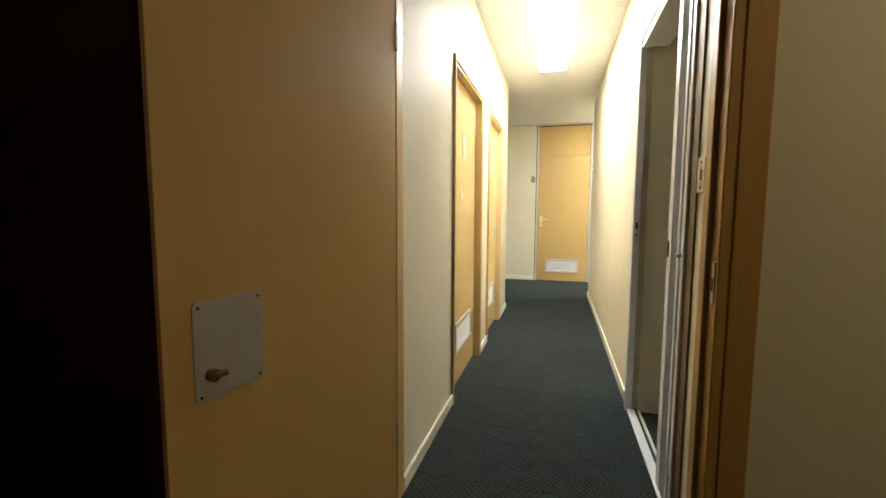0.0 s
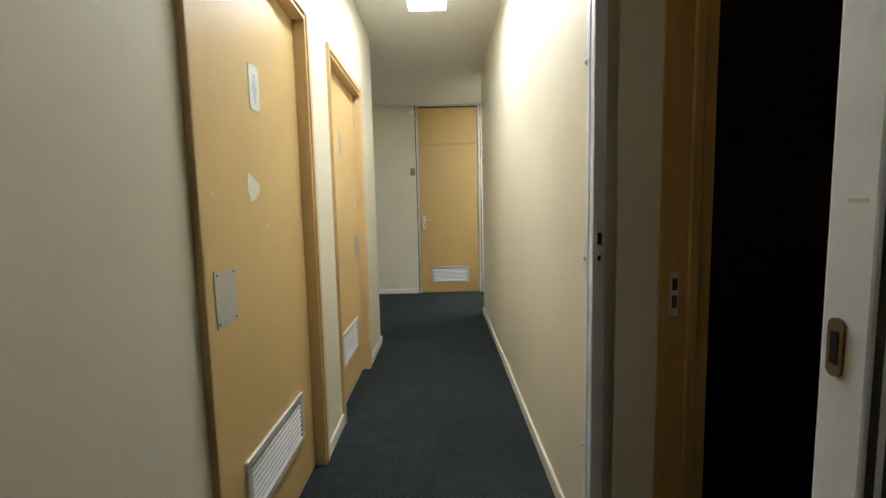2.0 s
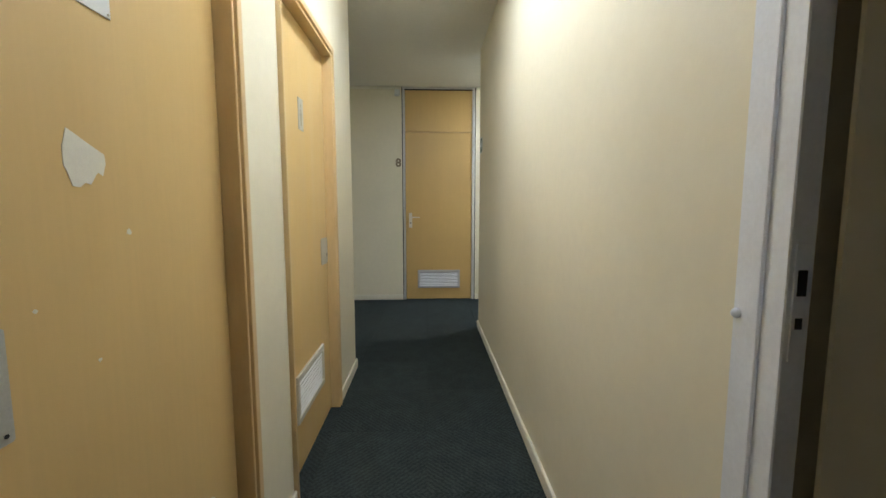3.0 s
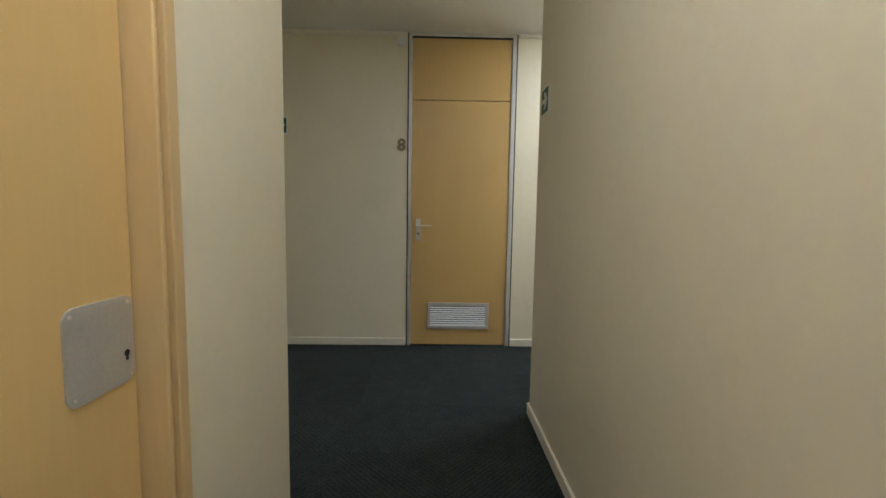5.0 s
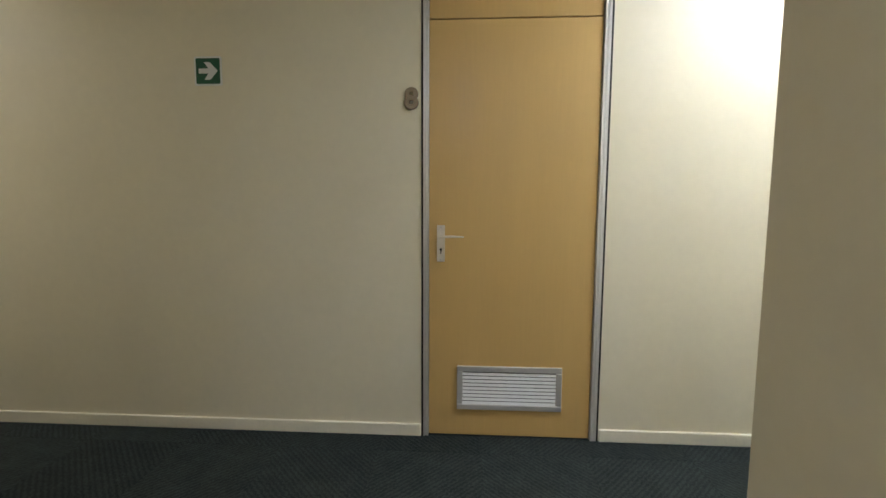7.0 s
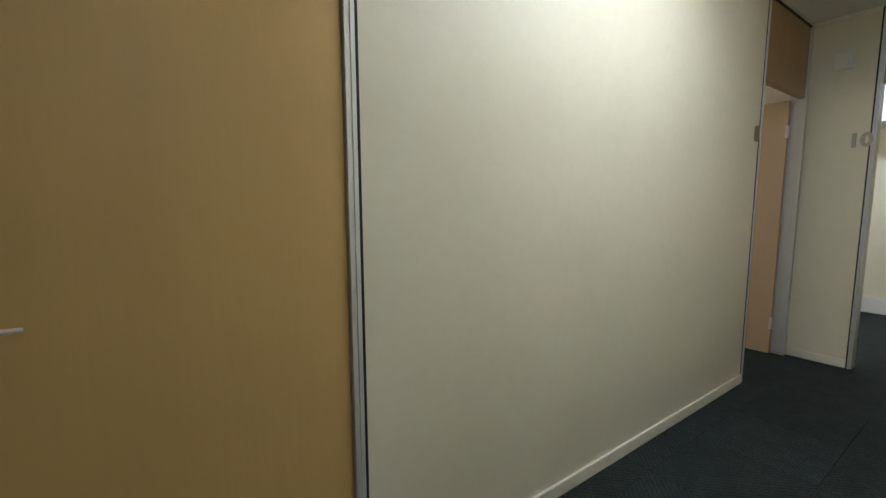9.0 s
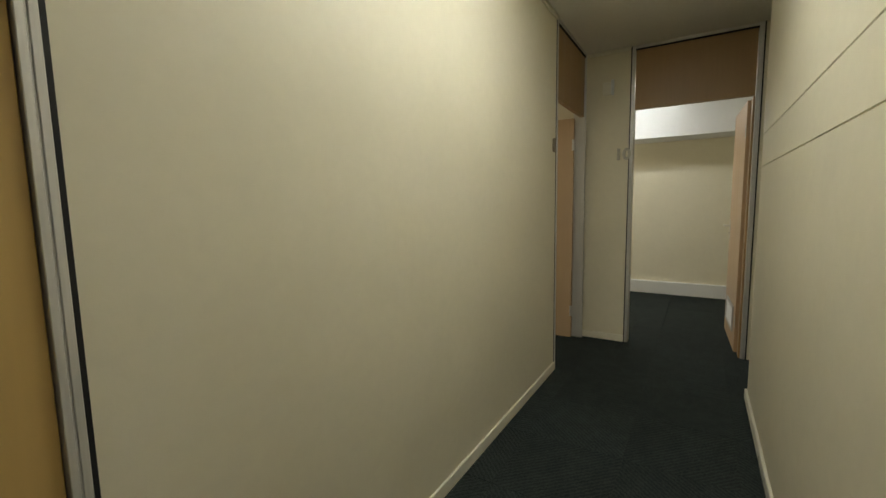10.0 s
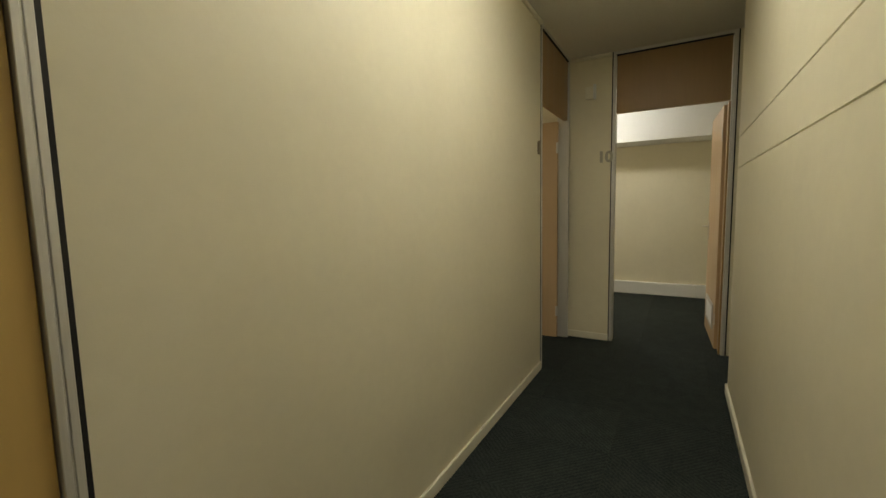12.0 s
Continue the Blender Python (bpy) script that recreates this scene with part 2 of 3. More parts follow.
cross_wall = structure("wall_cross_right", boxes((XR + T, 3.866, YR - T, YR - 0.008, -0.02, H)), M_WALL,
                       "cream panelled wall with two fine horizontal joints", "wall")
for z0, z1 in ((-0.02, 1.5), (1.508, 1.697), (1.704, H)):
    part("panel", boxes((XR + T, 3.87, YR - 0.008, YR, z0, z1)), M_WALL, cross_wall)
structure("wall_far", boxes((-5.2, -0.035, 0, T, -0.02, H), (0.877, 3.74, 0, T, -0.02, H)), M_WALL,
          "cream painted partition wall with a numbered door", "wall")
structure("wall_end", boxes((XE, XE + T, -0.37, 2.5, -0.02, H), (XE, XE + T, -2.4, -1.30, -0.02, H)), M_WALL,
          "cream painted end wall beside an office door", "wall")
structure("wall_recess", boxes((3.75, XE, -2.4 - T, -2.4, -0.02, H), (3.75, 3.87, -2.4, YR - T, -0.02, H)), M_WALL,
          "cream painted recess wall", "wall")
# small lobby and dark store behind the folding door
structure("wall_lobby", boxes((XR + T, 0.94, OP[1], OP[1] + T, -0.02, H), (XR + T, 0.94, -5.86, -5.75, -0.02, H),
                              (0.95, 1.07, -5.86, -5.62, -0.02, H), (0.95, 1.07, OP[1] + 0.05, -2.8, -0.02, H),
                              (0.95, 1.07, -5.62, OP[1] + 0.05, 2.08, H)), M_WALL, "tan lobby wall inside the opening", "wall")
# Store interior is unlit; its blackness is put into the wall colour.
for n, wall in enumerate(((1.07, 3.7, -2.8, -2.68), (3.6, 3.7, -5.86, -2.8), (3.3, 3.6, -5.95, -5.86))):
    structure("wall_store_%d" % (n + 1), boxes((*wall, -0.02, H)), M_LINING_SHADE, "store wall with its shade painted dark brown", "wall")
# starting room
structure("wall_entrance", boxes((0.86, 3.3, YD - 0.12, YD + 0.02, -0.02, H),
                                 (-0.37, 0.86, YD - 0.10, YD + 0.02, 2.12, H)), M_WALL, "cream painted wall around the entrance door", "wall")
# Dark brown paints in the shade behind the door and round the room.
structure("wall_entrance_shaded", boxes((-3.0, -0.37, YD - 0.10, YD + 0.02, -0.02, H)), M_LINING_SHADE, "entrance wall with the shade behind the open door painted dark brown", "wall")
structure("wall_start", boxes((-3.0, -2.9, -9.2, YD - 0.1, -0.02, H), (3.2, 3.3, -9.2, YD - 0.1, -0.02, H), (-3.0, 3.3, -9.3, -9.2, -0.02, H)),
          M_LINING_SHADE, "starting room wall with its shade painted dark brown", "wall")
# washrooms behind the closed doors, and office 8
structure("wall_back", boxes((-5.2, -2.9, -9.3, -9.2, -0.02, H), (XL - 0.5, XL - 0.4, -5.2, -2.5, -0.02, H), (-0.3, 1.2, 0.6, 0.7, -0.02, H)),
          M_WALL, "plain wall behind closed doors", "wall")
# offices 9 and 10 with windows
structure("wall_office", boxes(
    (2.6, 3.05, 2.5, 2.62, -0.02, H), (4.15, 5.2, 2.5, 2.62, -0.02, H), (6.8, 7.3, 2.5, 2.62, -0.02, H),
    (3.05, 4.15, 2.5, 2.62, -0.02, 1.0), (5.2, 6.8, 2.5, 2.62, -0.02, 1.0), (3.05, 4.15, 2.5, 2.62, 2.3, H), (5.2, 6.8, 2.5, 2.62, 2.3, H),
    (2.5, 2.6, T, 2.62, -0.02, H), (7.16, 7.3, -1.9, 2.5, -0.02, H), (XE + T, 7.16, -1.9, -1.8, -0.02, H)), M_WALL,
    "cream painted office wall", "wall")
structure("bulkhead", boxes((6.66, 7.16, -1.8, 2.5, 2.10, H), bevel=0.004), M_OFFICE, "white boxed bulkhead under the office ceiling", "bulkhead")
structure("skirting_trunking", boxes((7.10, 7.16, -1.8, 2.5, 0.0, 0.175), (XE + T, 7.10, -1.8, -1.75, 0.0, 0.175), bevel=0.005), M_OFFICE,
          "white cable trunking along the office floor", "trunking")
for i, (x0, x1) in enumerate(((3.05, 4.15), (5.2, 6.8))):
    w = tagged(part("window_%d" % (i + 1), boxes((x0, x1, 2.53, 2.58, 1.0, 1.05), (x0, x1, 2.53, 2.58, 2.25, 2.3), (x0, x0 + .05, 2.53, 2.58, 1.05, 2.25),
               (x1 - .05, x1, 2.53, 2.58, 1.05, 2.25), bevel=0.004), M_ALU), "aluminium framed office window", "window", "", "structure")
    p = part("pane", boxes((x0 + .05, x1 - .05, 2.552, 2.558, 1.05, 2.25)), glass, w)
    p.visible_shadow = False


def skirting(name, rows):
    return structure(name, boxes(*rows, bevel=0.004), M_TRIM, "cream painted wooden skirting board", "skirting")


B, BT = 0.066, 0.014
skirting("baseboard_left", ((XL, XL + BT, YD + 0.10, D1[0] - 0.037, 0, B),))
skirting("baseboard_pier", ((XL, XL + BT, D1[1] + 0.0205, D2[0] - 0.037, 0, B),))
skirting("baseboard_left_end", ((XL, XL + BT, D2[1] + 0.0205, YE + BT, 0, B), (BX + BT, XL - 0.001, YE, YE + BT, 0, B)))
skirting("baseboard_branch", ((BX, BX + BT, YE, BY, 0, B), (-5.0, BX + BT, BY, BY + BT, 0, B)))
skirting("baseboard_right", ((XR - BT, XR, -4.636, YR + 0.002, 0, B),))
skirting("baseboard_cross_right", ((XR - BT, 3.87, YR, YR + BT, 0, B), (3.87, 3.87 + BT, -1.37, YR + BT, 0, B)))
skirting("baseboard_far", ((-5.0, -0.038, -BT, 0, 0, B),))
skirting("baseboard_far_long", ((0.88, 3.738, -BT, 0, 0, B),))
skirting("baseboard_end", ((XE - BT, XE, -0.372, 0.0, 0, B),))
structure("trim", boxes((-5.0, -0.04, -0.022, 0, H - 0.03, H), (0.88, 3.73, -0.022, 0, H - 0.03, H), (XE - 0.022, XE, -0.37, 0, H - 0.03, H), bevel=0.006), M_TRIM,
          "narrow cream ceiling bead", "trim")

# ---- partition frames: aluminium posts with black gaskets ----


def post(parent, x0, x1, gasket_side):
    """A full-height post in the wall plane y=0 that faces -y."""
    # Black strip takes in the shadow gap beside the gasket as colour.
    g = 0.010
    if gasket_side < 0:
        part("gasket", boxes((x0, x0 + g, -0.002, 0.05, 0, H)), M_GASKET, parent, "black rubber gasket and shadow gap")
        x0 += g
    else:
        part("gasket", boxes((x1 - g, x1, -0.002, 0.05, 0, H)), M_GASKET, parent, "black rubber gasket and shadow gap")
        x1 -= g
    mid = (x0 + x1) / 2
    part("post", boxes((x0, mid - 0.002, -0.008, 0.10, 0, H), (mid - 0.002, mid + 0.002, -0.003, 0.1, 0, H), (mid + 0.002, x1, -0.006, 0.1, 0, H), bevel=0.0015),
         M_ALU, parent)


def partition_frame(name, width, m, label, transom_bottom=2.105, panel=M_VENEER):
    f = thing(name, label, "door frame", m, "", "structure")
    post(f, -0.036, 0.0, -1)
    post(f, width, width + 0.042, 1)
    part("head", boxes((0, width, -0.006, 0.1, H - 0.025, H), bevel=0.002), M_ALU, f)
    part("gasket", boxes((0, width, -0.002, 0.09, H - 0.036, H - 0.025)), M_GASKET, f, "black rubber gasket and shadow gap")
    part("transom_panel", boxes((0.004, width - 0.004, 0.006, 0.046, transom_bottom, H - 0.038), bevel=0.0015), panel, f, "beech veneered panel over the door")
    return f


partition_frame("frame_8", 0.835, pose(0, 0, 0), "aluminium frame with a veneered panel over the door")
partition_frame("frame_9", 0.86, pose(3.776, 0, 0), "aluminium frame with a veneered panel over an open doorway", 2.08, M_TRANSOM)
f10 = partition_frame("frame_10", 0.86, pose(XE, -0.406, 0, 0, 0, -90), "aluminium frame with a dark veneered panel over an open doorway", 2.105, M_TRANSOM)

part("jamb_lining", boxes((0.846, 0.859, 0.012, 0.125, 0, 2.10), bevel=0.002), M_TRANSOM, f10, "dark brown jamb lining")

# ---- doors ----


def vent(parent, x0, x1, z0, z1, y=0.0, louvres=9, lap=0.08, frame_metal=M_GRILLE):
    g = 0.03
    f = part("vent_frame", boxes((x0, x1, y - 0.012, y, z0, z0 + g), (x0, x1, y - 0.012, y, z1 - g, z1),
                                 (x0, x0 + g, y - 0.012, y, z0 + g, z1 - g), (x1 - g, x1, y - 0.012, y, z0 + g, z1 - g), bevel=0.003),
             frame_metal, parent, "aluminium louvre frame")
    # Near-black sheet stands in for the shade behind the slats.
    part("shade_sheet", boxes((x0 + g, x1 - g, y - 0.0015, y - 0.0005, z0 + g, z1 - g)), M_DARK, f)
    step = (z1 - z0 - 2 * g) / louvres
    shared = None
    for i in range(louvres):
        z = z0 + g + (i + 0.5) * step
        if shared is None:
            bm = bmesh.new()
            prism(bm, [(-0.0095, -0.5 * step), (-0.0075, -0.5 * step), (-0.002, lap * step), (-0.004, lap * step)], x0 + g, x1 - g)
            # outline lay in (x, z) with thickness along y: turn it to lie along x
            for v in bm.verts:
                v.co = Vector((v.co.y, y + v.co.x, v.co.z))
            s = part("slat", bm, M_SLAT, f)
            shared = s.data
        else:
            s = new("slat", shared)
            s.parent = f
        s.location = (0, 0, z)
    return f


def lever(parent, x, z, y=0.0, sign=1):
    p = part("handle_plate", prism(bmesh.new(), [(px + x - 0.02, pz + z - 0.128) for px, pz in rounded(0.04, 0.185, 0.004)], y - 0.008, y), M_HANDLE, parent,
             "worn nickel handle plate")
    bm = bmesh.new()
    rod(bm, (x, y - 0.006, z), (x, y - 0.05, z), 0.009)
    rod(bm, (x, y - 0.006, z), (x, y - 0.013, z), 0.016)
    rod(bm, (x - 0.008 * sign, y - 0.047, z), (x + 0.06 * sign, y - 0.049, z + 0.002), 0.007, 14, 0.006)
    rod(bm, (x + 0.06 * sign, y - 0.049, z + 0.002), (x + 0.115 * sign, y - 0.044, z), 0.006, 14, 0.0045)
    part("lever", bm, M_HANDLE, p)
    bm = bmesh.new()
    rod(bm, (x, y - 0.0086, z - 0.066), (x, y - 0.0070, z - 0.066), 0.0065)
    box(bm, x - 0.0028, x + 0.0028, y - 0.0086, y - 0.007, z - 0.088, z - 0.066)
    part("keyhole", bm, M_DARK, p)
    bm = bmesh.new()
    for dz in (0.047, -0.118):
        rod(bm, (x, y - 0.0095, z + dz), (x, y - 0.007, z + dz), 0.0035, 10)
    part("screw", bm, M_STEEL, p)


def push_plate(parent, x0, x1, z0, z1, y=0.0, hole=None, corner=0.012, screws=M_DARK):
    p = part("push_plate", prism(bmesh.new(), [(a + x0, b + z0) for a, b in rounded(x1 - x0, z1 - z0, corner)], y - 0.003, y), M_STEEL, parent,
             "satin steel push plate")
    for cx, cz in ((x0 + .012, z0 + .012), (x1 - .012, z0 + .012), (x0 + .012, z1 - .012), (x1 - .012, z1 - .012)):
        part("screw", rod(bmesh.new(), (cx, y - 0.0045, cz), (cx, y - 0.002, cz), 0.0032, 10), screws, p)
    if hole:
        bm = rod(bmesh.new(), (hole[0], y - 0.004, hole[1]), (hole[0], y - 0.002, hole[1]), 0.0055, 14)
        box(bm, hole[0] - .0025, hole[0] + .0025, y - .004, y - .002, hole[1] - .012, hole[1])
        part("keyhole", bm, M_DARK, p)


def door(name, w, h, m, label, z0=0.008, veneer=M_VENEER):
    d = thing(name, label, "door", m, "", "structure")
    part("leaf", boxes((0.003, w - 0.003, 0.0, 0.04, z0, h), bevel=0.0015), veneer, d)
    return d


def chips(parent, spots, y=0.0):
    for x, z, s, seed in spots:
        rnd = random.Random(seed)
        n = 13
        pts = [(x + s * math.cos(i * 6.283 / n) * rnd.uniform(0.6, 1.25), z + 0.9 * s * math.sin(i * 6.283 / n) * rnd.uniform(0.55, 1.15)) for i in range(n)]
        part("paint_chip", prism(bmesh.new(), pts, y - 0.0012, y), M_PATCH, parent, "pale patch of torn-off veneer")


d8 = door("door_8", 0.835, 2.10, pose(0, 0.006, 0), "closed beech veneered office door with a louvre")
vent(d8, 0.149, 0.687, 0.150, 0.383, 0.0, 9, 0.15)
lever(d8, 0.063, 1.052)

W1, W2 = D1[1] - D1[0], D2[1] - D2[0]
FR = 0.036


def pressed_frame(name, y0, y1, label):
    """A frame standing proud of the wall: a thin lining with a stepped architrave behind it."""
    f = thing(name, label, "door frame", None, "", "structure")
    e = y1 - FR
    part("jamb", boxes((XL - T, XL + 0.019, y0 - 0.036, y0 - 0.0205, 0, DT), bevel=0.003, segments=2), M_FRAME, f)
    part("jamb", boxes((XL - T, XL + 0.014, e, e + 0.012, 0, DT), bevel=0.003, segments=2), M_FRAME, f)
    part("architrave", boxes((XL - 0.02, XL + 0.005, e + 0.0122, e + 0.026, 0, DT + 0.02), (XL, XL + 0.017, e + 0.0262, y1 + 0.02, 0, DT + 0.02), bevel=0.003, segments=2), M_FRAME, f)
    part("head", boxes((XL - T, XL + 0.014, y0 - 0.02, e - 0.0002, DT - FR, DT - FR + 0.012), bevel=0.003, segments=2), M_FRAME, f)
    part("architrave", boxes((XL - 0.02, XL + 0.005, y0 - 0.02, e + 0.012, DT - FR + 0.0122, DT - FR + 0.026),
                             (XL, XL + 0.017, y0 - 0.036, e + 0.026, DT - FR + 0.0262, DT + 0.02), bevel=0.003, segments=2), M_FRAME, f)
    return f


pressed_frame("frame_washroom", D1[0], D1[1], "tan painted frame round a washroom door")
pressed_frame("frame_washroom_small", D2[0], D2[1], "tan painted frame round a narrow washroom door")


def on1(y):
    return y - D1[0] + 0.02


def on2(y):
    return y - D2[0] + 0.02


dw1 = door("door_1", W1 - FR + 0.02, DT - FR - 0.004, pose(LEAF_X, D1[0] - 0.02, 0, 0, 0, 90), "closed pale beech washroom door with chips and a push plate", 0.008, M_PALE)
vent(dw1, on1(-4.735), on1(-4.225), 0.215, 0.432, 0.0, 8, -0.12, M_PALEMETAL)
push_plate(dw1, on1(-4.825), on1(-4.71), 0.875, 1.035, corner=0.005)
torn = [(-0.034, 0.046), (-0.020, 0.040), (0.010, 0.026), (0.042, 0.012), (0.044, -0.004), (0.036, -0.026), (0.026, -0.020), (0.020, -0.026),
        (0.008, -0.042), (-0.004, -0.040), (-0.016, -0.048), (-0.030, -0.046), (-0.038, -0.024), (-0.044, -0.014), (-0.044, 0.016)]
part("paint_chip", prism(bmesh.new(), [(on1(-4.545) + a, 1.278 + b) for a, b in torn], -0.0012, 0), M_PATCH, dw1, "pale patch of torn-off veneer")
chips(dw1, ((on1(-4.455), 1.15, 0.007, 4), (on1(-4.66), 1.045, 0.004, 6), (on1(-4.55), 0.93, 0.004, 5), (on1(-4.80), 1.25, 0.005, 9)))
dw2 = door("door_2", W2 - FR + 0.02, DT - FR - 0.004, pose(LEAF_X, D2[0] - 0.02, 0, 0, 0, 90), "closed narrow pale beech washroom door with a louvre", 0.008, M_PALE)
vent(dw2, on2(-3.515), on2(-3.055), 0.235, 0.455, 0.0, 8, -0.12, M_PALEMETAL)
push_plate(dw2, on2(-3.018), on2(-2.884), 0.876, 1.022, hole=(on2(-2.902), 0.925), corner=0.02, screws=M_HANDLE)

d9 = door("door_9", 0.85, 2.07, pose(4.575, 0.93, 0, 0, 0, -90), "open beech veneered office door with a louvre", 0.008, M_DAYLIT)
vent(d9, 0.16, 0.68, 0.151, 0.379)
lever(d9, 0.063, 1.052)
part("hinge", boxes((0.835, 0.86, -0.006, 0.0, 1.78, 1.88), (0.835, 0.86, -0.006, 0.0, 0.22, 0.32), bevel=0.002), M_ALU, d9)
d10 = door("door_10", 0.80, 2.095, pose(4.835 + 0.80 * math.cos(radians(2.4)), -1.228 + 0.80 * math.sin(radians(2.4)), 0, 0, 0, 182.4),
           "open beech veneered office door with a nickel lever", 0.008, M_DAYLIT)
vent(d10, 0.16, 0.68, 0.151, 0.379)
lever(d10, 0.063, 1.052, 0.0, -1)
part("hinge", boxes((0.788, 0.806, -0.006, 0.0, 1.80, 1.90), (0.788, 0.806, -0.006, 0.0, 0.22, 0.32), bevel=0.002), M_ALU, d10)

# entrance door, swung back into the starting room
HX, HY = -0.25, -5.875
ef = thing("frame_entrance", "brown timber frame with a rebate round the entrance", "door frame", None, "", "structure")
part("jamb", boxes((-0.36, -0.250, YD + 0.03, YD + 0.10, 0, 2.12), bevel=0.003), M_VENEER, ef)
part("jamb", boxes((0.772, 0.86, YD - 0.13, YD + 0.01, 0, 2.12), (0.757, 0.772, YD - 0.07, YD - 0.02, 0, 2.09), bevel=0.003), M_TIMBER, ef)
part("head", boxes((-0.25, 0.772, YD - 0.10, YD + 0.07, 2.08, 2.12), bevel=0.003), M_TIMBER, ef)
part("architrave", boxes((0.80, 0.875, YD - 0.135, YD - 0.12, 0, 2.16), (-0.43, -0.365, YD - 0.115, YD - 0.10, 0, 2.16), bevel=0.004), M_TIMBER, ef)
st = part("strike_plate", boxes((0.768, 0.7735, YD - 0.115, YD - 0.09, 0.91, 1.03), bevel=0.001), M_STEEL, ef, "worn steel strike plate")
part("latch_hole", boxes((0.766, 0.769, YD - 0.108, YD - 0.096, 0.945, 0.985)), M_DARK, st)
de = door("door_entrance", 0.88, 2.075, pose(HX - 0.88 * math.sin(radians(9)), HY - 0.88 * math.cos(radians(9)), 0, 0, 0, 90 - 9), "open dark-edged veneered entrance door with a lock plate")
part("edge_lipping", boxes((-0.004, 0.0028, 0.0005, 0.0395, 0.008, 2.075)), M_EDGE, de, "dark red-brown edge lipping")
push_plate(de, 0.065, 0.24, 0.765, 0.98)
part("thumb_turn", rod(rod(bmesh.new(), (0.10, -0.003, 0.82), (0.10, -0.018, 0.82), 0.014), (0.10, -0.018, 0.82), (0.122, -0.026, 0.823), 0.007), M_EDGE, de, "dark thumb turn")
part("hinge", boxes((0.872, 0.885, -0.008, 0.006, 1.75, 1.85), (0.872, 0.885, -0.008, 0.006, 0.25, 0.35), bevel=0.002), M_STEEL, de)

# ---- folding door in its white frame ----
wf = thing("frame_folding_door", "white enamelled frame with a floor track", "door frame", None, "", "structure")
part("jamb", boxes((XR - 0.022, XR + 0.014, OPF - 0.03, OPF, 0, 2.12), (XR - 0.014, XR, OPF, OPF + 0.045, 0, 2.15), (XR - 0.006, XR, OPF + 0.047, OPF + 0.084, 0, 2.15),
                   (XR - 0.020, XR - 0.013, OPF + 0.016, OPF + 0.024, 0, 2.15), bevel=0.002), M_WHITE, wf)
part("jamb", boxes((XR - 0.018, XR + T, OP[0] - 0.005, OP[0] + 0.025, 0, 2.12), (XR - 0.014, XR, OP[0] - 0.042, OP[0] - 0.005, 0, 2.15), bevel=0.002), M_WHITE, wf)
part("head_track", boxes((XR - 0.014, XR + T, OP[0] + .025, OPF - .03, 2.075, 2.12), (XR - 0.02, XR - 0.014, OP[0] - .045, OPF + .045, 2.12, 2.15), bevel=0.002), M_WHITE, wf)
part("floor_track", boxes((XR - 0.012, XR + 0.03, OP[0] + .025, OPF - .03, 0, 0.009), (XR + 0.045, XR + 0.06, OP[0] + .025, OPF - .03, 0, 0.009), bevel=0.002), M_WHITE, wf)
sp = part("strike_plate", boxes((XR - 0.014, XR + 0.006, OPF - 0.0325, OPF - 0.03, 0.99, 1.15)), M_WHITE, wf)
part("latch_hole", boxes((XR - 0.010, XR + 0.002, OPF - 0.034, OPF - 0.032, 1.08, 1.115), (XR - 0.009, XR + 0.0, OPF - 0.034, OPF - 0.032, 1.035, 1.05)), M_DARK, sp)
bm = bmesh.new()
for z in (0.42, 1.03, 1.62):
    bmesh.ops.create_uvsphere(bm, u_segments=12, v_segments=8, radius=0.008, matrix=Matrix.Translation((XR - 0.008, OPF + 0.074, z)))
part("screw_cap", bm, M_WHITE, wf)

fd = thing("folding_door", "white concertina door folded open against its post", "folding door", None)
part("end_panel", boxes((XR + 0.004, XR + 0.085, OP[0] + 0.004, OP[0] + 0.062, 0.012, 2.07), bevel=0.004, segments=2), M_WHITE, fd)
n_fold, pitch = 6, 0.0172
for i in range(n_fold):
    ya = OP[0] + 0.064 + i * pitch
    bm = bmesh.new()
    w, x0, x1 = 0.0088, XR - 0.004 + 0.002 * (i % 2), XR + 0.085
    outline = [(x1, ya), (x0 + 0.006, ya), (x0 + 0.0015, ya + 0.003), (x0, ya + w / 2), (x0 + 0.0015, ya + w - 0.003), (x0 + 0.006, ya + w), (x1, ya + w)]
    lo = [bm.verts.new((a, b, 0.012)) for a, b in outline]
    hi = [bm.verts.new((a, b, 2.07)) for a, b in outline]
    bm.faces.new(lo)
    bm.faces.new(hi[::-1])
    for k in range(len(outline)):
        q = (k + 1) % len(outline)
        bm.faces.new((lo[k], lo[q], hi[q], hi[k]))
    part("fold", bm, M_WHITE, fd)
    # Near-black strip paints the shade in the gap after each fold.
    part("fold_shade", boxes((XR + 0.001, x1, ya + w + 0.0003, ya + pitch - 0.0003, 0.012, 2.07)), M_DARK, fd, "dark strip standing for the shade between the folds")
ye = OP[0] + 0.064 + n_fold * pitch
lp = part("lead_post", boxes((XR - 0.004, XR + 0.09, ye, ye + 0.058, 0.012, 2.07), bevel=0.004, segments=2), M_WHITE, fd)
pp = bmesh.new()
prism(pp, [(a - 0.0095, b + 0.99) for a, b in rounded(0.019, 0.068, 0.009)], -0.0035, 0)
for v in pp.verts:
    v.co = Vector((XR - 0.004 + v.co.y, ye + 0.036 - v.co.x, v.co.z))
part("pull", pp, M_PULL, lp, "tarnished brass flush pull")
part("pull_recess", boxes((XR - 0.0085, XR - 0.0072, ye + 0.0315, ye + 0.0405, 1.005, 1.043)), M_DARK, lp)
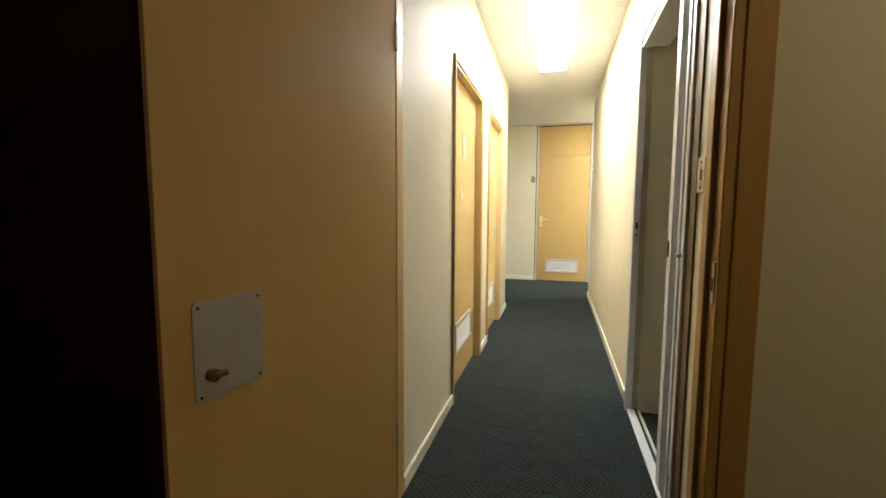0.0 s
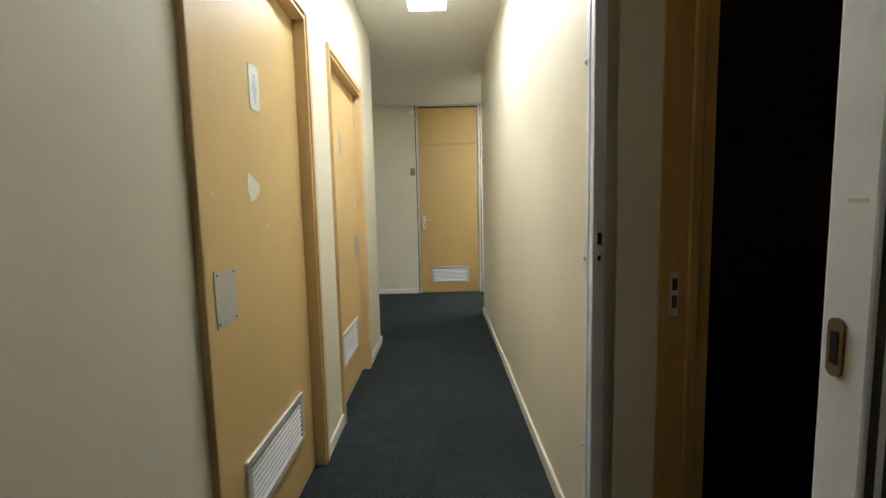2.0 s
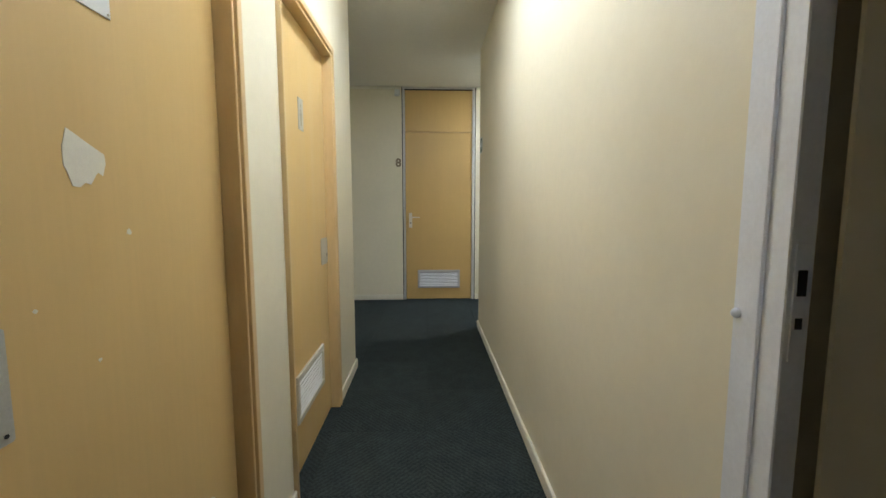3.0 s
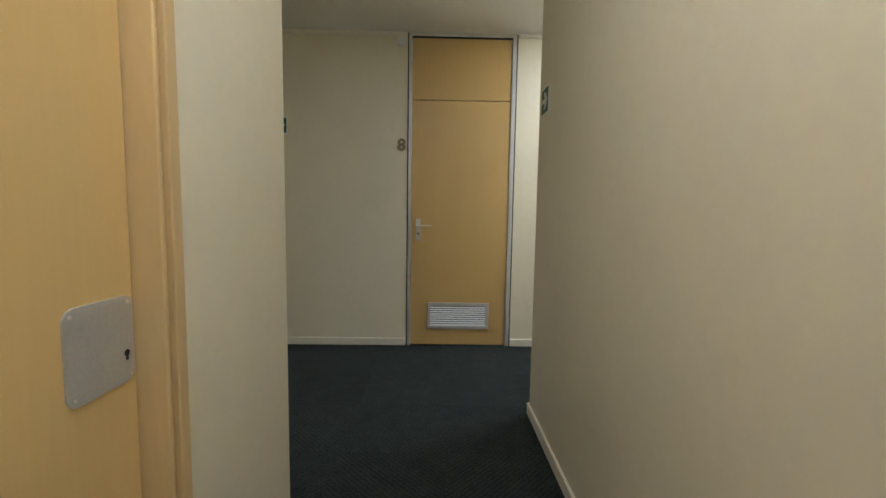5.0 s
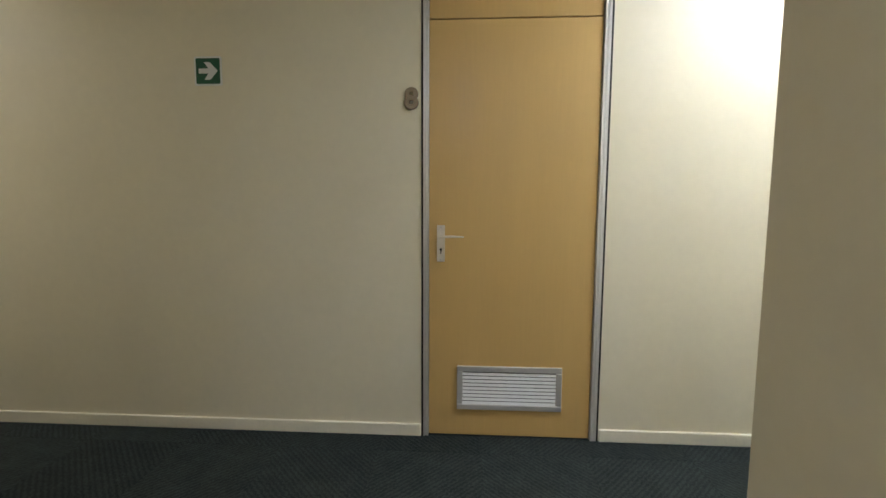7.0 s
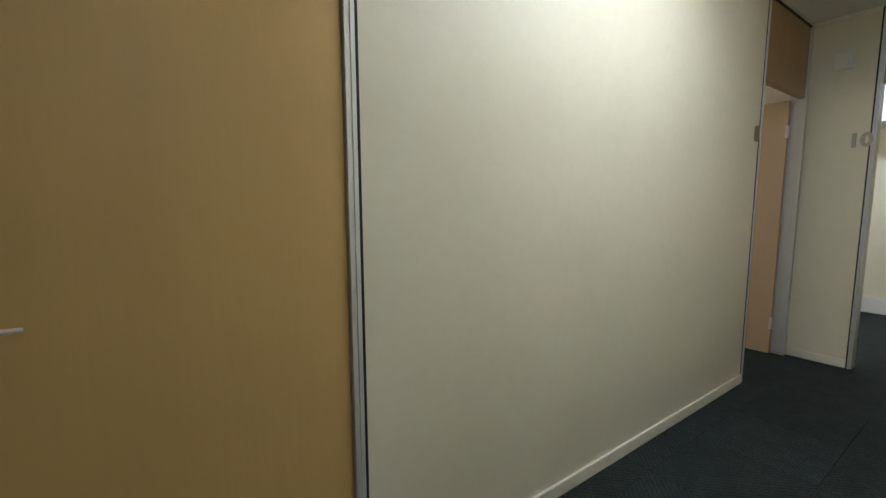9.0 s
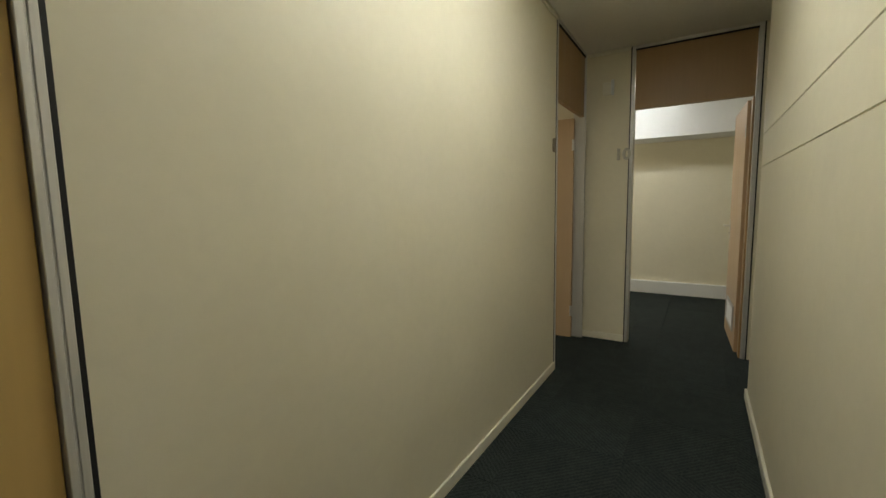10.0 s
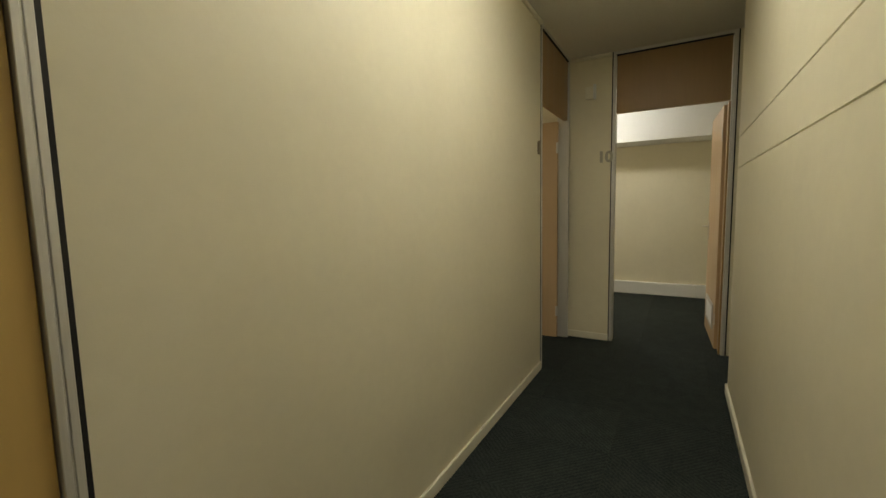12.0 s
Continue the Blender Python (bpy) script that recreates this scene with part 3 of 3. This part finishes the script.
part("scratch", boxes((XR - 0.005, XR - 0.0038, ye + 0.012, ye + 0.034, 1.188, 1.192)), M_GRILLE, lp, "shallow grey scratch")
bm = bmesh.new()
bmesh.ops.create_uvsphere(bm, u_segments=16, v_segments=10, radius=0.011, matrix=Matrix.Translation((XR - 0.024, OP[0] - 0.026, 1.02)))
rod(bm, (XR - 0.020, OP[0] - 0.026, 1.02), (XR - 0.004, OP[0] - 0.026, 1.02), 0.005)
part("hook_knob", bm, M_WHITE, wf, "small white knob")

part("lining", boxes((XR - 0.006, XR, -5.80, OP[0] - 0.044, 0, 2.15), bevel=0.002), M_LINING_SHADE, wf, "dark brown lining board")

# inner timber frame in the lobby
lf = thing("frame_store", "brown timber frame of the unlit store doorway", "door frame", None, "", "structure")
part("jamb", boxes((0.94, 1.09, OP[1] - 0.012, OP[1] + 0.05, 0, 2.08), (1.02, 1.05, OP[1] - 0.024, OP[1] - 0.012, 0, 2.07), bevel=0.003), M_TIMBER, lf)
part("jamb", boxes((0.94, 1.09, -5.66, -5.60, 0, 2.08), bevel=0.003), M_TIMBER, lf)
part("head", boxes((0.94, 1.09, -5.60, OP[1] - 0.012, 2.04, 2.08), bevel=0.003), M_TIMBER, lf)
part("lining", boxes((XR + 0.045, 0.94, OP[1] - 0.008, OP[1] - 0.0005, 0, 2.08)), M_WALL, lf, "cream painted lining board")
sp = part("strike_plate", boxes((0.972, 0.998, OP[1] - 0.015, OP[1] - 0.012, 0.87, 1.0), bevel=0.001), M_STEEL, lf)
part("latch_hole", boxes((0.978, 0.992, OP[1] - 0.017, OP[1] - 0.0145, 0.945, 0.98), (0.978, 0.992, OP[1] - 0.017, OP[1] - 0.0145, 0.895, 0.93)), M_DARK, sp)

# ---- ceiling lights ----


def ceiling_light(m, length, width, glow_material, label, drop=0.045, side=None):
    f = thing("ceiling_light", label, "ceiling light", m, "corridor lights")
    w, l = width / 2, length / 2
    part("housing", boxes((-w + .006, w - .006, -l + .006, l - .006, -drop + 0.004, 0), bevel=0.002), M_WHITE, f)
    part("diffuser", boxes((-w + .004, w - .004, -l + .004, l - .004, -drop, -drop + 0.0035)), glow_material, f, "lit white prismatic diffuser")
    if side:
        part("diffuser_rim", boxes((-w, -w + .0035, -l, l, -drop, -0.012), (w - .0035, w, -l, l, -drop, -0.012), (-w + .0035, w - .0035, l - .0035, l, -drop, -0.012),
                                   (-w + .0035, w - .0035, -l, -l + .0035, -drop, -0.012)), side, f, "softly lit diffuser rim")
    return f


ceiling_light(pose(0.25, -3.62, H), 1.55, 0.26, M_GLOW_A, "long lit fluorescent ceiling light with white diffuser", 0.045, M_GLOW_R)
ceiling_light(pose(2.0, -0.62, H, 0, 0, 90), 1.2, 0.20, M_GLOW_B, "lit fluorescent light on the cross corridor ceiling", 0.02)
ceiling_light(pose(-3.6, -0.6, H, 0, 0, 90), 1.2, 0.26, M_GLOW_C, "lit fluorescent light on the branch ceiling", 0.02)

ceiling_light(pose(6.0, 0.2, H), 1.5, 0.12, M_GLOW_O, "bare lit fluorescent batten on the office ceiling", 0.09, M_GLOW_O)
# Unseen lamp, added to brighten the wall right of the entrance.
ceiling_light(pose(2.0, -6.95, H), 0.4, 0.4, M_FILL_S, "unseen warm fill light added to the starting room ceiling", 0.03)

# ---- signs, numbers, small fittings ----


def arrow_sign(m, size, label):
    s = thing("exit_sign", label, "exit sign", m, "arrow signs")
    part("plate", prism(bmesh.new(), [(a - size / 2, b - size / 2) for a, b in rounded(size, size, 0.008)], -0.003, 0), M_PAPER, s, "white rim")
    g = size * 0.87
    part("green_field", prism(bmesh.new(), [(a - g / 2, b - g / 2) for a, b in rounded(g, g, 0.005)], -0.0042, -0.003), M_GREEN, s)
    k = size
    pts = [(-.33, .085), (.02, .085), (-.13, .30), (.08, .30), (.36, 0), (.08, -.30), (-.13, -.30), (.02, -.085), (-.33, -.085)]
    part("arrow", prism(bmesh.new(), [(a * k, b * k) for a, b in pts], -0.0054, -0.0042), M_PAPER, s, "white arrow")


arrow_sign(pose(-1.109, 0, 1.873), 0.142, "green exit arrow sign with white rim on the wall")
arrow_sign(pose(XR, -1.37, 1.752, 0, 0, -90), 0.142, "green exit arrow sign near the wall corner")


def digits(name, text, m, size, label, metal=M_BRASS):
    c = bpy.data.curves.new(name, 'FONT')
    c.body, c.size, c.extrude, c.bevel_depth, c.align_x, c.align_y = text, size, 0.004, 0.0012, 'CENTER', 'CENTER'
    c.offset = 0.004
    tmp = bpy.data.objects.new("tmp", c)
    scene.collection.objects.link(tmp)
    me = bpy.data.meshes.new_from_object(tmp.evaluated_get(bpy.context.evaluated_depsgraph_get()))
    bpy.data.objects.remove(tmp)
    me.materials.clear()
    me.materials.append(metal)
    ob = tagged(new(name, me), label, "door number")
    ob.matrix_world = m
    return ob


digits("number_sign", "8", pose(-0.084, -0.005, 1.724, 90, 0, 0), 0.135, "dull brass digit 8 on the cream wall")
digits("number_sign", "10", pose(XE - 0.005, -0.322, 1.722, 90, 0, -90), 0.135, "pale nickel digits 10 on the cream wall", M_NICKEL)
tagged(part("number_sign", prism(bmesh.new(), [(a + 3.665, b + 1.675) for a, b in rounded(0.06, 0.10, 0.02)], -0.009, 0), M_BRASS), "dull brass number plate by the doorway", "door number")

pir = thing("motion_sensor", "small white motion sensor below the ceiling", "sensor", pose(-0.087, 0, 2.572))
part("body", boxes((-0.032, 0.032, -0.045, 0, -0.045, 0.03), bevel=0.008, segments=3), M_PAPER, pir)
part("lens", boxes((-0.024, 0.024, -0.052, -0.04, -0.036, 0.005), bevel=0.006, segments=3), M_PAPER, pir)

al = thing("alarm_box", "cream plastic alarm box on the end wall", "alarm", pose(XE, -0.186, 2.312, 0, 0, -90))
part("body", boxes((-0.042, 0.042, -0.03, 0, -0.055, 0.055), bevel=0.006, segments=2), M_TRIM, al)
part("side_cover", boxes((0.030, 0.052, -0.042, 0, -0.06, 0.07), bevel=0.005, segments=2), M_PAPER, al)

sw = thing("light_switch", "cream light switch plate beside the entrance", "light switch", pose(XR, -5.842, 1.29, 0, 0, -90))
part("plate", boxes((-0.035, 0.035, -0.007, 0, -0.057, 0.057), bevel=0.002), M_PLASTIC, sw)
part("rocker", boxes((-0.008, 0.008, -0.012, -0.006, -0.018, 0.018), bevel=0.002), M_PLASTIC, sw)
for z in (-0.04, 0.04):
    part("screw", rod(bmesh.new(), (0, -0.0085, z), (0, -0.006, z), 0.004, 10), M_DARK, sw)


def washroom_sign(m, w, h, label, face=M_PAPER, ink=M_PRINT):
    s = thing("washroom_sign", label, "sign", m, "washroom signs")
    part("plate", boxes((-w / 2, w / 2, -0.003, 0, -h / 2, h / 2), bevel=0.0008), face, s)
    bm = bmesh.new()
    a, b = -0.0036, -0.003
    prism(bm, [(-0.008, 0.024), (0.008, 0.024), (0.011, 0.016), (0.018, -0.008), (0.014, -0.010), (0.008, 0.006), (0.015, -0.022),
               (-0.015, -0.022), (-0.008, 0.006), (-0.014, -0.010), (-0.018, -0.008), (-0.011, 0.016)], a, b)
    prism(bm, [(-0.008, -0.0222), (-0.001, -0.0222), (-0.002, -0.052), (-0.006, -0.052)], a, b)
    prism(bm, [(0.001, -0.0222), (0.008, -0.0222), (0.006, -0.052), (0.002, -0.052)], a, b)
    rod(bm, (0, a, 0.036), (0, b, 0.036), 0.008, 14)
    part("print", bm, ink, s, "pictogram strokes")
    for cx, cz in ((-w / 2 + .006, -h / 2 + .006), (w / 2 - .006, -h / 2 + .006), (-w / 2 + .006, h / 2 - .006), (w / 2 - .006, h / 2 - .006)):
        part("screw", rod(bmesh.new(), (cx, -0.0042, cz), (cx, -0.003, cz), 0.0022, 8), M_NICKEL, s)


washroom_sign(pose(LEAF_X, -4.50, 1.61, 0, 0, 90), 0.075, 0.15, "white washroom sign screwed to the door")
washroom_sign(pose(LEAF_X, -3.31, 1.612, 0, 0, 90), 0.07, 0.142, "grey metal washroom sign on the narrow door", M_STEEL, M_NICKEL)

# ---- floor of carpet tiles ----
floor = structure("floor", boxes((-5.2, 7.4, -9.3, 2.7, -0.2, -0.008)), M_SLAB, "dark green-grey ribbed carpet tiles", "floor")
bm = boxes((-0.2495, 0.2495, -0.2495, 0.2495, -0.0079, 0.0), bevel=0.0012)
tile_mesh = bpy.data.meshes.new("carpet_tile")
bmesh.ops.recalc_face_normals(bm, faces=bm.faces)
bm.to_mesh(tile_mesh)
bm.free()
tile_mesh.materials.append(M_CARPET)
for i in range(-10, 15):
    for j in range(-19, 6):
        x, y = i * 0.5 + 0.02, j * 0.5 + 0.1
        near = (-1.0 < x < 1.6 and y < 0.3) or (-3 < x < 2.6 and y < -5.7) or (-4.9 < x < 5 and -2.9 < y < 0.3) or (2.4 < x and -2 < y)
        if not near:
            continue
        t = new("carpet_tile", tile_mesh)
        t.parent = floor
        t.matrix_basis = pose(x, y, 0.0006 * ((i * 7 + j * 3) % 3) / 3, 0, 0, 90 * ((i + j) % 2))
